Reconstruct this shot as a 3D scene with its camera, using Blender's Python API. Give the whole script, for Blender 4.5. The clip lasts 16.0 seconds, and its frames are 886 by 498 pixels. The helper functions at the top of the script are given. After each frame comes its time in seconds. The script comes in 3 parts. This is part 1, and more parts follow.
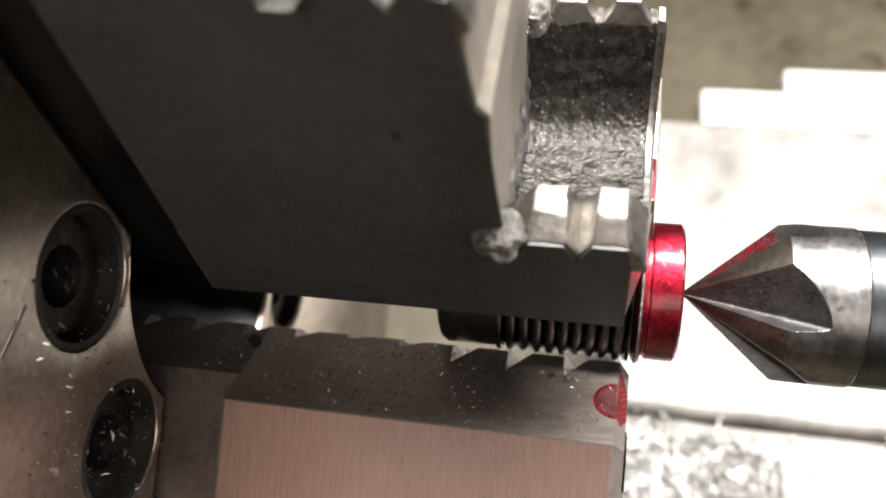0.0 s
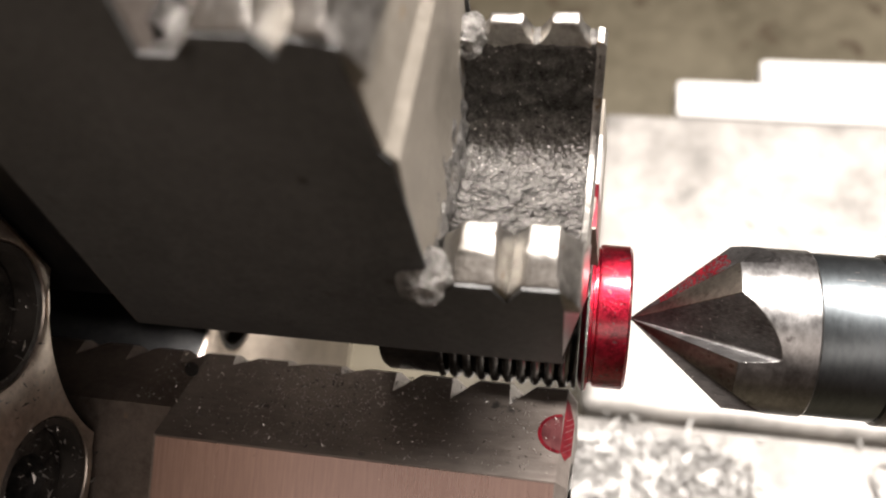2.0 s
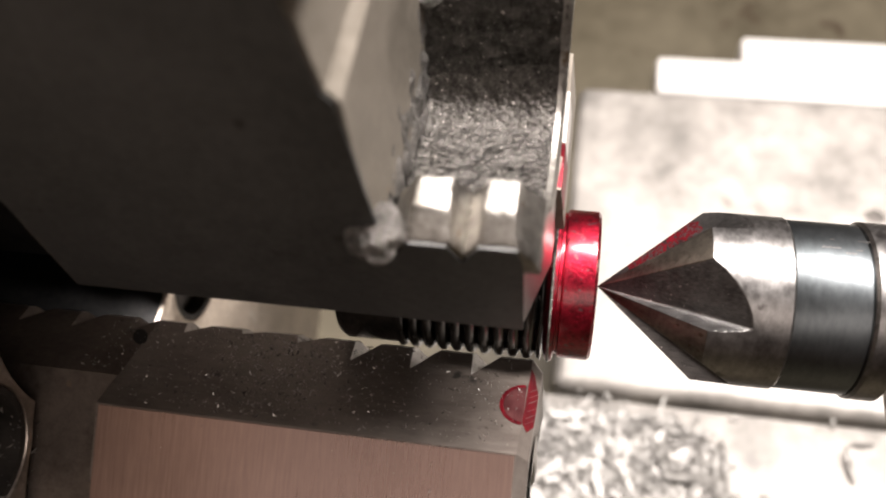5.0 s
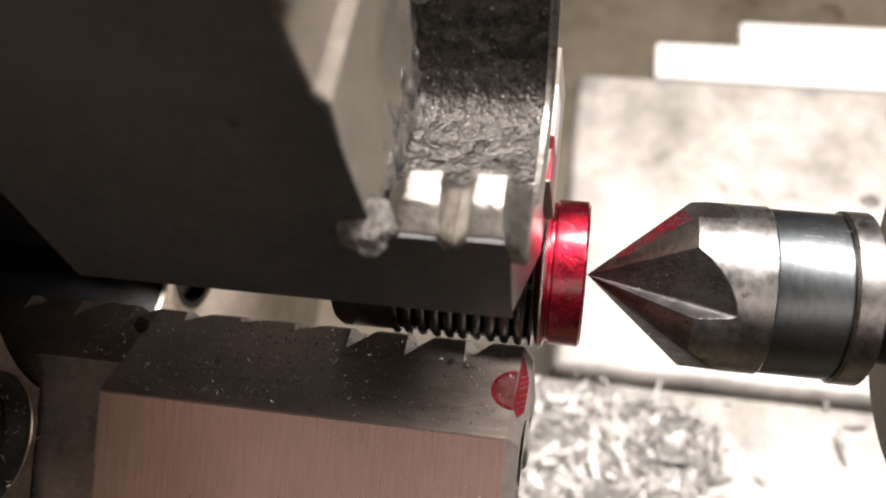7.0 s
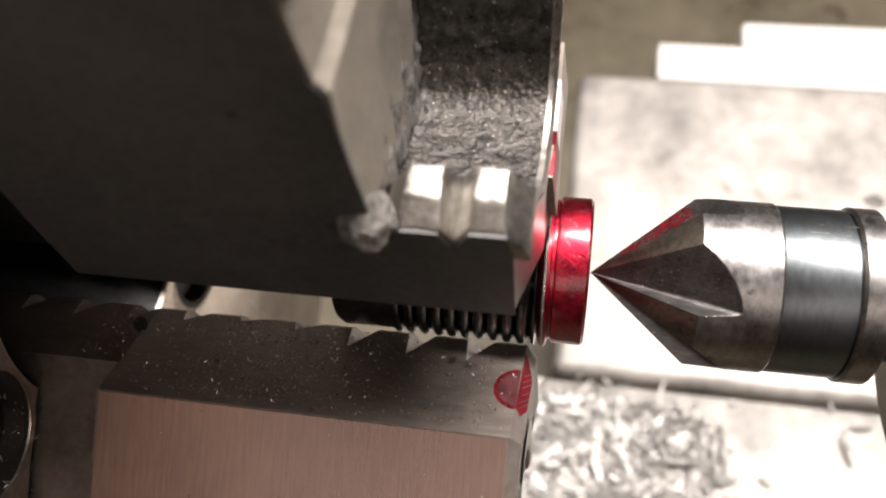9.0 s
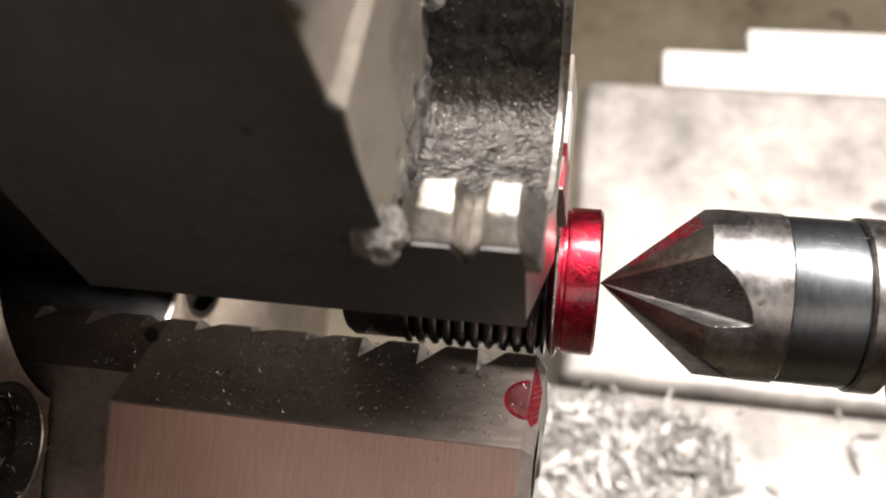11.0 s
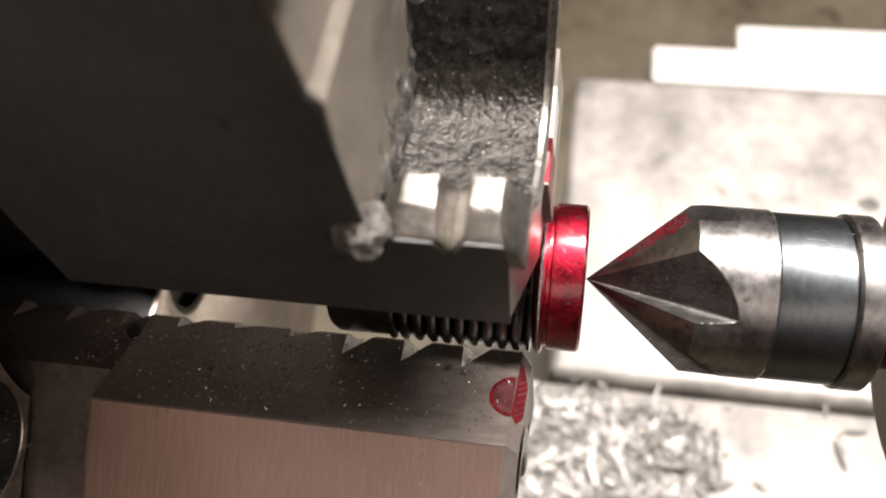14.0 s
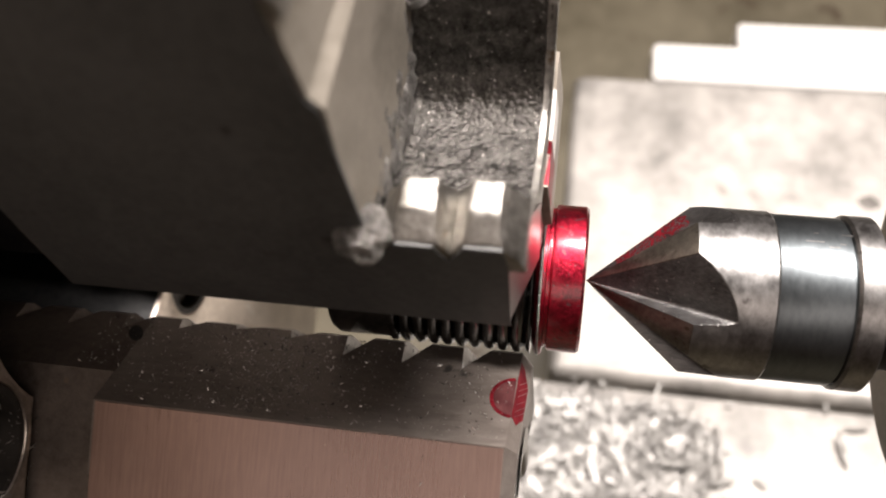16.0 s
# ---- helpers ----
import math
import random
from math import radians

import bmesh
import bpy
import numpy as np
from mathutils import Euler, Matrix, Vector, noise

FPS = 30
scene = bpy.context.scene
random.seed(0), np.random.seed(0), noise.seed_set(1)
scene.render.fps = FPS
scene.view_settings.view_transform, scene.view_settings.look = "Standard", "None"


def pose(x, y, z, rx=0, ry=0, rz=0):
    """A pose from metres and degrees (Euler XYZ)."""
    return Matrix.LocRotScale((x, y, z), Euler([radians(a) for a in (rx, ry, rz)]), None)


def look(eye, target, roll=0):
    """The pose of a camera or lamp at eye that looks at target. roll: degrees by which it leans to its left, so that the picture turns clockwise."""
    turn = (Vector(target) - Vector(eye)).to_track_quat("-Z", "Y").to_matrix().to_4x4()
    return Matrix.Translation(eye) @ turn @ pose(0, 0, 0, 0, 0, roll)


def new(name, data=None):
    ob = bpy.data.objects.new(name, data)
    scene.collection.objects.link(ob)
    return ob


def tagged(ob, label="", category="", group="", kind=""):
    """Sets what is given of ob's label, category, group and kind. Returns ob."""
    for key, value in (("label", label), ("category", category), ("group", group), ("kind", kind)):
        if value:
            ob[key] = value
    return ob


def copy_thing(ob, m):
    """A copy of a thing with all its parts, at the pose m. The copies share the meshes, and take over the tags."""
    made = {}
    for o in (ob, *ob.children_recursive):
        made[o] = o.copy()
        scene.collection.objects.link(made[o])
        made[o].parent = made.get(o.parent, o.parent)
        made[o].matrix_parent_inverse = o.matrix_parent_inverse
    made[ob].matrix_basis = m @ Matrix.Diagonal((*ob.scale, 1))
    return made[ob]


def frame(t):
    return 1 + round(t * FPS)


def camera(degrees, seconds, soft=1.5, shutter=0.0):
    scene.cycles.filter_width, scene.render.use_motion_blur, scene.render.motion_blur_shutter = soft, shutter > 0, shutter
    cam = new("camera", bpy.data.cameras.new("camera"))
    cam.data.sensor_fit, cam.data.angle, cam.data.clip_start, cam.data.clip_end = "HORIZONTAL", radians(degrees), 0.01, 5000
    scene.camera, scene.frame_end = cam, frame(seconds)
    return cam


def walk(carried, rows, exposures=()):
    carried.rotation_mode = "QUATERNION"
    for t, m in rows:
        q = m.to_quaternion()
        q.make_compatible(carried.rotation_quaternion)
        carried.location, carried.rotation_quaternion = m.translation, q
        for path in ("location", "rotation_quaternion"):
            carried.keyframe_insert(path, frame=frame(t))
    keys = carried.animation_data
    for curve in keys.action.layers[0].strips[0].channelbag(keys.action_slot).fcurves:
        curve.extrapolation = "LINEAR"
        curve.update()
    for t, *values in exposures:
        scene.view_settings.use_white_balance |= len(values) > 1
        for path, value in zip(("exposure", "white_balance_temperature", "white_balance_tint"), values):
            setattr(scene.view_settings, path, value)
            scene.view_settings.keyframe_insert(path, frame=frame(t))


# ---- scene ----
# A close view of a lathe: a three-jaw chuck grips a threaded plug, a countersink points at its face.
# Places below are in millimetres from the countersink's tip: x along the spindle, y to the rear, z up.
cam = camera(55.2, 16.0, soft=2.0)
cam.data.dof.use_dof, cam.data.dof.focus_distance, cam.data.dof.aperture_fstop = True, 0.0755, 26.0
METRES, SPINDLE = 0.0228, 1.10
ROWS = [
    (0.0, 0.0, 0.0, 0.0, -0.0, 0.0, -0.0),
    (0.5, 0.0341, 0.0563, 0.0496, -0.35, -0.3, 0.12),
    (1.0, 0.1471, 0.061, 0.0792, -0.41, -0.65, 0.16),
    (1.5, 0.1974, 0.163, 0.1615, -0.65, -0.95, 0.37),
    (2.0, 0.2043, 0.1439, 0.1807, -0.73, -1.24, 0.49),
    (2.5, 0.1781, 0.2176, 0.1862, -0.91, -1.24, 0.61),
    (3.0, 0.1877, 0.2278, 0.1686, -1.05, -1.32, 0.52),
    (3.5, 0.1911, 0.2733, 0.1299, -1.18, -1.68, 0.22),
    (4.0, 0.199, 0.2637, 0.1422, -1.26, -1.96, 0.16),
    (4.5, 0.2128, 0.2718, 0.1265, -1.45, -2.18, 0.03),
    (5.0, 0.2902, 0.2925, 0.1007, -1.93, -2.42, -0.12),
    (5.2, 0.3145, 0.2710, 0.1047, -2.08, -2.55, -0.11),
    (7.3, 0.3244, 0.2134, 0.1260, -1.65, -3.55, 0.17),
    (7.5, 0.3213, 0.2144, 0.1188, -1.55, -3.45, 0.21),
    (8.0, 0.3161, 0.223, 0.1086, -1.47, -3.32, 0.19),
    (8.5, 0.3289, 0.2291, 0.117, -1.54, -3.34, 0.19),
    (9.0, 0.3276, 0.2478, 0.1027, -1.65, -3.28, 0.19),
    (9.2, 0.3271, 0.2330, 0.1107, -1.62, -3.23, 0.19),
    (11.3, 0.3020, 0.2398, 0.1311, -1.39, -2.96, 0.35),
    (11.5, 0.3037, 0.2474, 0.1273, -1.43, -2.97, 0.36),
    (12.0, 0.3035, 0.2548, 0.1187, -1.57, -3.08, 0.26),
    (12.5, 0.3199, 0.2631, 0.1098, -1.72, -3.17, 0.13),
    (13.0, 0.3323, 0.2643, 0.1296, -1.85, -3.24, 0.14),
    (13.5, 0.3379, 0.2621, 0.1318, -1.96, -3.23, 0.2),
    (14.0, 0.3273, 0.2645, 0.1253, -1.99, -3.23, 0.21),
    (14.5, 0.3272, 0.2485, 0.1359, -1.93, -3.23, 0.28),
    (15.0, 0.3222, 0.2536, 0.1284, -1.88, -3.21, 0.31),
    (15.5, 0.3285, 0.2484, 0.1343, -1.88, -3.33, 0.25),
    (16.0, 0.3303, 0.2498, 0.1454, -1.91, -3.43, 0.31),
]

base = pose(-0.00809, -0.0448, SPINDLE + 0.07392, -56.217, 6.174, 9.650)
walk(cam, [(t, base @ pose(METRES * x, METRES * y, METRES * z, 90 + pitch, roll, yaw)) for t, x, y, z, yaw, pitch, roll in ROWS],
     exposures=[(0.0, 0.46, 6150, 9), (1.0, 0.36, 6250, 10), (3.0, 0.18, 6380, 12), (5.0, 0.04, 6420, 13), (16.0, 0.0, 6420, 13)])

MM = 0.001


def mm(x, y, z):
    return Vector((x * MM, y * MM, z * MM + SPINDLE))


# ---- light ----
world = bpy.data.worlds.new("world")
scene.world = world
world.use_nodes = True
world.node_tree.nodes["Background"].inputs[0].default_value = (1.0, 0.86, 0.72, 1)
world.node_tree.nodes["Background"].inputs[1].default_value = 0.02

lamp = bpy.data.lights.new("machine_lamp", "AREA")
lamp.shape, lamp.size, lamp.size_y, lamp.spread = "RECTANGLE", 0.34, 0.05, radians(100)
lamp.energy, lamp.color = 2.05, (1.0, 0.925, 0.86)
new("machine_lamp", lamp).matrix_world = look(mm(112, 128, 310), mm(84, 22, -91))

# unseen overhead panel, added as fill for the closed room
room_fill = bpy.data.lights.new("overhead_fill", "AREA")
room_fill.shape, room_fill.size, room_fill.size_y = "RECTANGLE", 2.8, 1.0
room_fill.energy, room_fill.color = 16.5, (1.0, 0.86, 0.76)
new("overhead_fill", room_fill).matrix_world = look((0.5, -1.25, 2.5), (0.3, -0.7, 0.8))


# ---- materials ----
def nodes_of(name):
    m = bpy.data.materials.new(name)
    m.use_nodes = True
    nt = m.node_tree
    return m, nt, nt.nodes["Principled BSDF"]


def link(nt, a, b):
    nt.links.new(a, b)


def coords(nt, stretch=(1, 1, 1)):
    tc, mp = nt.nodes.new("ShaderNodeTexCoord"), nt.nodes.new("ShaderNodeMapping")
    mp.inputs["Scale"].default_value = stretch
    link(nt, tc.outputs["Object"], mp.inputs["Vector"])
    return mp.outputs["Vector"]


def noise_of(nt, vec, scale, detail=4.0, rough=0.6):
    n = nt.nodes.new("ShaderNodeTexNoise")
    n.inputs["Scale"].default_value, n.inputs["Detail"].default_value, n.inputs["Roughness"].default_value = scale, detail, rough
    link(nt, vec, n.inputs["Vector"])
    return n.outputs["Fac"]


def ramp(nt, fac, stops):
    r = nt.nodes.new("ShaderNodeValToRGB")
    while len(r.color_ramp.elements) < len(stops):
        r.color_ramp.elements.new(0.5)
    for e, (p, c) in zip(r.color_ramp.elements, stops):
        e.position, e.color = p, (*c, 1) if len(c) == 3 else c
    link(nt, fac, r.inputs["Fac"])
    return r.outputs["Color"]


def span(nt, fac, lo, hi):
    r = nt.nodes.new("ShaderNodeMapRange")
    r.inputs["From Min"].default_value, r.inputs["From Max"].default_value = 0.3, 0.7
    r.inputs["To Min"].default_value, r.inputs["To Max"].default_value = lo, hi
    link(nt, fac, r.inputs["Value"])
    return r.outputs["Result"]


def bump(nt, fac, strength, depth):
    b = nt.nodes.new("ShaderNodeBump")
    b.inputs["Strength"].default_value, b.inputs["Distance"].default_value = strength, depth
    link(nt, fac, b.inputs["Height"])
    return b.outputs["Normal"]


def surface(name, dark, light, metal=1.0, rough=(0.3, 0.5), large=60.0, grain=900.0, stretch=(1, 1, 1), relief=(0.2, 0.0001), spots=None, coat=0.0):
    """Two scales of colour, a varied gloss and a fine relief; stretch draws the grain out along an axis."""
    m, nt, p = nodes_of(name)
    plain, drawn = coords(nt), coords(nt, stretch)
    big, fine = noise_of(nt, plain, large, 5.0), noise_of(nt, drawn, grain, 4.0, 0.7)
    mix = nt.nodes.new("ShaderNodeMix")
    mix.data_type = "FLOAT"
    mix.inputs["Factor"].default_value = 0.45
    link(nt, big, mix.inputs["A"])
    link(nt, fine, mix.inputs["B"])
    col = ramp(nt, mix.outputs["Result"], [(0.36, dark), (0.62, light)])
    if spots:
        sp = nt.nodes.new("ShaderNodeMix")
        sp.data_type = "RGBA"
        mask = ramp(nt, noise_of(nt, plain, spots[0], 3.0, 0.5), [(spots[1], (0, 0, 0)), (spots[1] + 0.06, (1, 1, 1))])
        link(nt, mask, sp.inputs["Factor"])
        link(nt, col, sp.inputs["A"])
        sp.inputs["B"].default_value = (*spots[2], 1)
        col = sp.outputs["Result"]
    link(nt, col, p.inputs["Base Color"])
    p.inputs["Metallic"].default_value = metal
    p.inputs["Coat Weight"].default_value, p.inputs["Coat Roughness"].default_value = coat, 0.20
    p.inputs["Coat IOR"].default_value = 1.65
    link(nt, span(nt, mix.outputs["Result"], *rough), p.inputs["Roughness"])
    link(nt, bump(nt, fine, *relief), p.inputs["Normal"])
    return m


JAW = surface("dark_hardened_steel", (0.128, 0.108, 0.093), (0.23, 0.20, 0.176), 0.4, (0.40, 0.60), 90, 1500, (0.3, 1, 1), (0.35, 0.0002), spots=(420, 0.68, (0.05, 0.045, 0.04)))
# darker copy of ground steel: the top jaw's flank in shade, painted in
FLANK = surface("shaded_ground_steel", (0.046, 0.047, 0.046), (0.116, 0.115, 0.111), 0.4, (0.40, 0.58), 34, 1900, spots=(230, 0.69, (0.03, 0.026, 0.022)))
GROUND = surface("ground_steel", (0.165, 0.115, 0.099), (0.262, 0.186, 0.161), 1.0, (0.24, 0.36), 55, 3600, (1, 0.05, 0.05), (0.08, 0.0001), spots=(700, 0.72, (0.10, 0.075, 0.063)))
WORN = surface("worn_bright_steel", (0.20, 0.19, 0.175), (0.44, 0.42, 0.385), 1.0, (0.32, 0.50), 320, 1500, relief=(0.4, 0.0003), spots=(420, 0.66, (0.20, 0.15, 0.10)))
ROOT = surface("dark_brown_oiled_steel", (0.078, 0.062, 0.052), (0.165, 0.136, 0.115), 0.4, (0.38, 0.6), 160, 1400, relief=(0.3, 0.0002), spots=(500, 0.68, (0.19, 0.14, 0.10)))
NICK = surface("pale_bright_steel", (0.60, 0.58, 0.55), (0.86, 0.83, 0.80), 0.6, (0.42, 0.60), 400, 1800, relief=(0.6, 0.0004), spots=(900, 0.66, (0.12, 0.10, 0.09)))
BURR = surface("ragged_grey_burr", (0.10, 0.096, 0.09), (0.40, 0.385, 0.36), 0.85, (0.30, 0.46), 700, 2200, relief=(1.0, 0.0005))
# the pale spots are painted glints on the rough grain
CAST = surface("rough_cast_steel", (0.028, 0.026, 0.024), (0.112, 0.106, 0.098), 1.0, (0.25, 0.36), 1300, 3600, relief=(0.6, 0.0002), spots=(2600, 0.66, (0.42, 0.40, 0.37)))
CHUCK = surface("oily_chuck_face", (0.46, 0.40, 0.34), (0.86, 0.78, 0.69), 1.0, (0.30, 0.5), 80, 1300, spots=(700, 0.64, (0.80, 0.76, 0.70)))
BLACK = surface("black_steel_and_shade", (0.010, 0.010, 0.011), (0.035, 0.034, 0.033), 0.6, (0.3, 0.5), 120, 1500)
SCREW = surface("grimy_screw_steel", (0.03, 0.029, 0.028), (0.14, 0.13, 0.12), 0.7, (0.3, 0.5), 420, 1500, relief=(0.6, 0.0004))
# near black, so that the shade inside recesses is in the colour
HOLE = surface("shaded_recess", (0.004, 0.004, 0.004), (0.012, 0.011, 0.010), 0.2, (0.5, 0.7), 120, 900)
FLUTE = surface("ground_flute_steel", (0.10, 0.098, 0.096), (0.22, 0.214, 0.21), 1.0, (0.34, 0.48), 420, 3600, (0.15, 1, 1), (0.35, 0.0002), spots=(3200, 0.68, (0.5, 0.48, 0.46)))
TOOL = surface("bright_tool_steel", (0.16, 0.155, 0.15), (0.37, 0.36, 0.35), 1.0, (0.30, 0.44), 260, 1700, (1, 0.6, 0.6), (0.07, 0.0001), spots=(520, 0.64, (0.15, 0.14, 0.135)))
STRAW = surface("straw_tinted_land", (0.12, 0.11, 0.096), (0.27, 0.25, 0.215), 1.0, (0.34, 0.46), 420, 1900, relief=(0.15, 0.0002), spots=(900, 0.64, (0.12, 0.095, 0.07)))
SHANK = surface("polished_shank_steel", (0.105, 0.118, 0.124), (0.165, 0.182, 0.19), 1.0, (0.31, 0.40), 60, 2200, (1, 0.4, 0.4), (0.02, 0.0001))
RED = surface("red_marker_ink", (0.10, 0.004, 0.010), (0.50, 0.014, 0.040), 1.0, (0.30, 0.50), 420, 2600, (1, 1, 1), (0.45, 0.0002), spots=(1700, 0.62, (0.16, 0.06, 0.07)), coat=0.8)
RED_MARK = surface("red_ink_on_steel", (0.09, 0.002, 0.008), (0.25, 0.008, 0.018), 0.6, (0.38, 0.5), 600, 2600, (1, 0.15, 0.15), (0.5, 0.0002))
THREAD = surface("black_threaded_steel", (0.07, 0.07, 0.07), (0.20, 0.20, 0.195), 1.0, (0.15, 0.26), 300, 1800)
PLATE = surface("scraped_slide_plate", (0.115, 0.110, 0.100), (0.47, 0.445, 0.41), 0.35, (0.4, 0.65), 11, 80, relief=(0.2, 0.0003), spots=(42, 0.66, (0.15, 0.134, 0.12)))
WHITE = surface("white_painted_rail", (0.72, 0.70, 0.66), (0.84, 0.82, 0.79), 0.0, (0.4, 0.6), 30, 400)
TRAY = surface("olive_painted_tray", (0.078, 0.066, 0.042), (0.155, 0.134, 0.090), 0.0, (0.45, 0.7), 14, 120, spots=(60, 0.62, (0.055, 0.038, 0.022)))
CHIP = surface("aluminium_swarf", (0.11, 0.105, 0.098), (0.30, 0.29, 0.27), 0.4, (0.3, 0.55), 300, 2000)
SPECK = surface("fine_steel_chips", (0.35, 0.33, 0.31), (0.70, 0.67, 0.63), 0.7, (0.2, 0.4), 300, 2000)
POLISH = surface("polished_bevel_steel", (0.34, 0.33, 0.315), (0.46, 0.445, 0.425), 1.0, (0.26, 0.38), 200, 1800, relief=(0.06, 0.0001))
STEP = surface("tan_worn_steel", (0.185, 0.166, 0.135), (0.32, 0.288, 0.242), 0.5, (0.42, 0.6), 110, 1400, spots=(260, 0.68, (0.29, 0.21, 0.13)))
RED_WASH = surface("thin_red_ink", (0.075, 0.018, 0.02), (0.15, 0.05, 0.05), 0.5, (0.35, 0.5), 700, 2600, (1, 0.2, 0.2), spots=(1600, 0.67, (0.17, 0.12, 0.115)))
STAIN = surface("dried_oil_stain", (0.05, 0.045, 0.04), (0.13, 0.118, 0.105), 0.2, (0.35, 0.6), 300, 900)
GRIME_SHADE = surface("dark_grime_and_shade", (0.02, 0.018, 0.016), (0.06, 0.052, 0.045), 0.0, (0.4, 0.7), 200, 900)
PLASTER = surface("warm_plaster", (0.40, 0.25, 0.20), (0.48, 0.32, 0.26), 0.0, (0.7, 0.9), 2, 60)
CONCRETE = surface("concrete_floor", (0.16, 0.15, 0.14), (0.26, 0.25, 0.23), 0.0, (0.6, 0.9), 3, 80)


# ---- mesh helpers (millimetres in, metres out) ----
def part(name, bm, material, parent=None, label="", sharp=32):
    bmesh.ops.recalc_face_normals(bm, faces=bm.faces)
    bmesh.ops.scale(bm, vec=(MM, MM, MM), verts=bm.verts)
    me = bpy.data.meshes.new(name)
    bm.to_mesh(me)
    bm.free()
    me.materials.append(material)
    if sharp:
        me.polygons.foreach_set("use_smooth", [True] * len(me.polygons))
        me.set_sharp_from_angle(angle=radians(sharp))
    ob = new(name, me)
    ob.parent = parent
    return tagged(ob, label)


def thing(name, label, category, m, group="", kind=""):
    ob = new(name)
    ob.empty_display_size = 0.01
    ob.matrix_basis = m
    return tagged(ob, label, category, group, kind)


def box(bm, x0, x1, y0, y1, z0, z1, r=0.0, seg=2):
    made = bmesh.ops.create_cube(bm, size=1.0)["verts"]
    for v in made:
        v.co = Vector(((x0 + x1) / 2 + v.co.x * (x1 - x0), (y0 + y1) / 2 + v.co.y * (y1 - y0), (z0 + z1) / 2 + v.co.z * (z1 - z0)))
    if r:
        edges = list({e for v in made for e in v.link_edges})
        bmesh.ops.bevel(bm, geom=edges, offset=r, segments=seg, affect="EDGES", profile=0.5)
    return bm


def loft(bm, rings, closed=True, caps=True):
    """Skins rings of equally many points."""
    rows = [[bm.verts.new(p) for p in ring] for ring in rings]
    n = len(rows[0])
    for a, b in zip(rows, rows[1:]):
        for i in range(n if closed else n - 1):
            bm.faces.new((a[i], a[(i + 1) % n], b[(i + 1) % n], b[i]))
    if caps:
        bm.faces.new(rows[0][::-1])
        bm.faces.new(rows[-1])
    return bm


def turned(bm, profile, n=96, phase=0.0):
    """A solid of revolution about x from (x, radius) pairs."""
    return loft(bm, [[(x, r * math.cos(2 * math.pi * i / n + phase), r * math.sin(2 * math.pi * i / n + phase)) for i in range(n)] for x, r in profile])


def slab(bm, outline, holes, x0, x1):
    """A flat outline in (y, z), with holes, drawn out from x0 to x1."""
    if not holes:
        return loft(bm, [[(x0, y, z) for y, z in outline], [(x1, y, z) for y, z in outline]])
    edges = []
    for loop in (outline, *holes):
        vs = [bm.verts.new((x0, y, z)) for y, z in loop]
        edges += [bm.edges.new((vs[i], vs[(i + 1) % len(vs)])) for i in range(len(vs))]
    faces = [g for g in bmesh.ops.triangle_fill(bm, edges=edges, use_beauty=True)["geom"] if isinstance(g, bmesh.types.BMFace)]
    out = bmesh.ops.extrude_face_region(bm, geom=faces)["geom"]
    bmesh.ops.translate(bm, vec=(x1 - x0, 0, 0), verts=[g for g in out if isinstance(g, bmesh.types.BMVert)])
    return bm


def round_loop(y, z, r, n=32, phase=0.0):
    return [(y + r * math.cos(2 * math.pi * i / n + phase), z + r * math.sin(2 * math.pi * i / n + phase)) for i in range(n)]


# ---- room ----
def room():
    for name, x0, x1, y0, y1, z0, z1, mat in (
        ("floor", -3, 3, -3, 2, -0.1, 0, CONCRETE), ("ceiling", -3, 3, -3, 2, 2.6, 2.7, PLASTER),
        ("wall_north", -3, 3, 2, 2.1, 0, 2.6, PLASTER), ("wall_south", -3, 3, -3.1, -3, 0, 2.6, PLASTER),
        ("wall_west", -3.1, -3, -3.1, 2.1, 0, 2.6, PLASTER), ("wall_east", 3, 3.1, -3.1, 2.1, 0, 2.6, PLASTER)):
        bm = box(bmesh.new(), x0 / MM, x1 / MM, y0 / MM, y1 / MM, z0 / MM, z1 / MM)
        tagged(part(name, bm, mat, sharp=0), "plain warm workshop " + name.split("_")[0], name.split("_")[0], kind="structure")


room()


# ---- lathe bed and slide ----
def at(x, y, z, rx=0.0):
    return pose(x * MM, y * MM, z * MM + SPINDLE, rx)


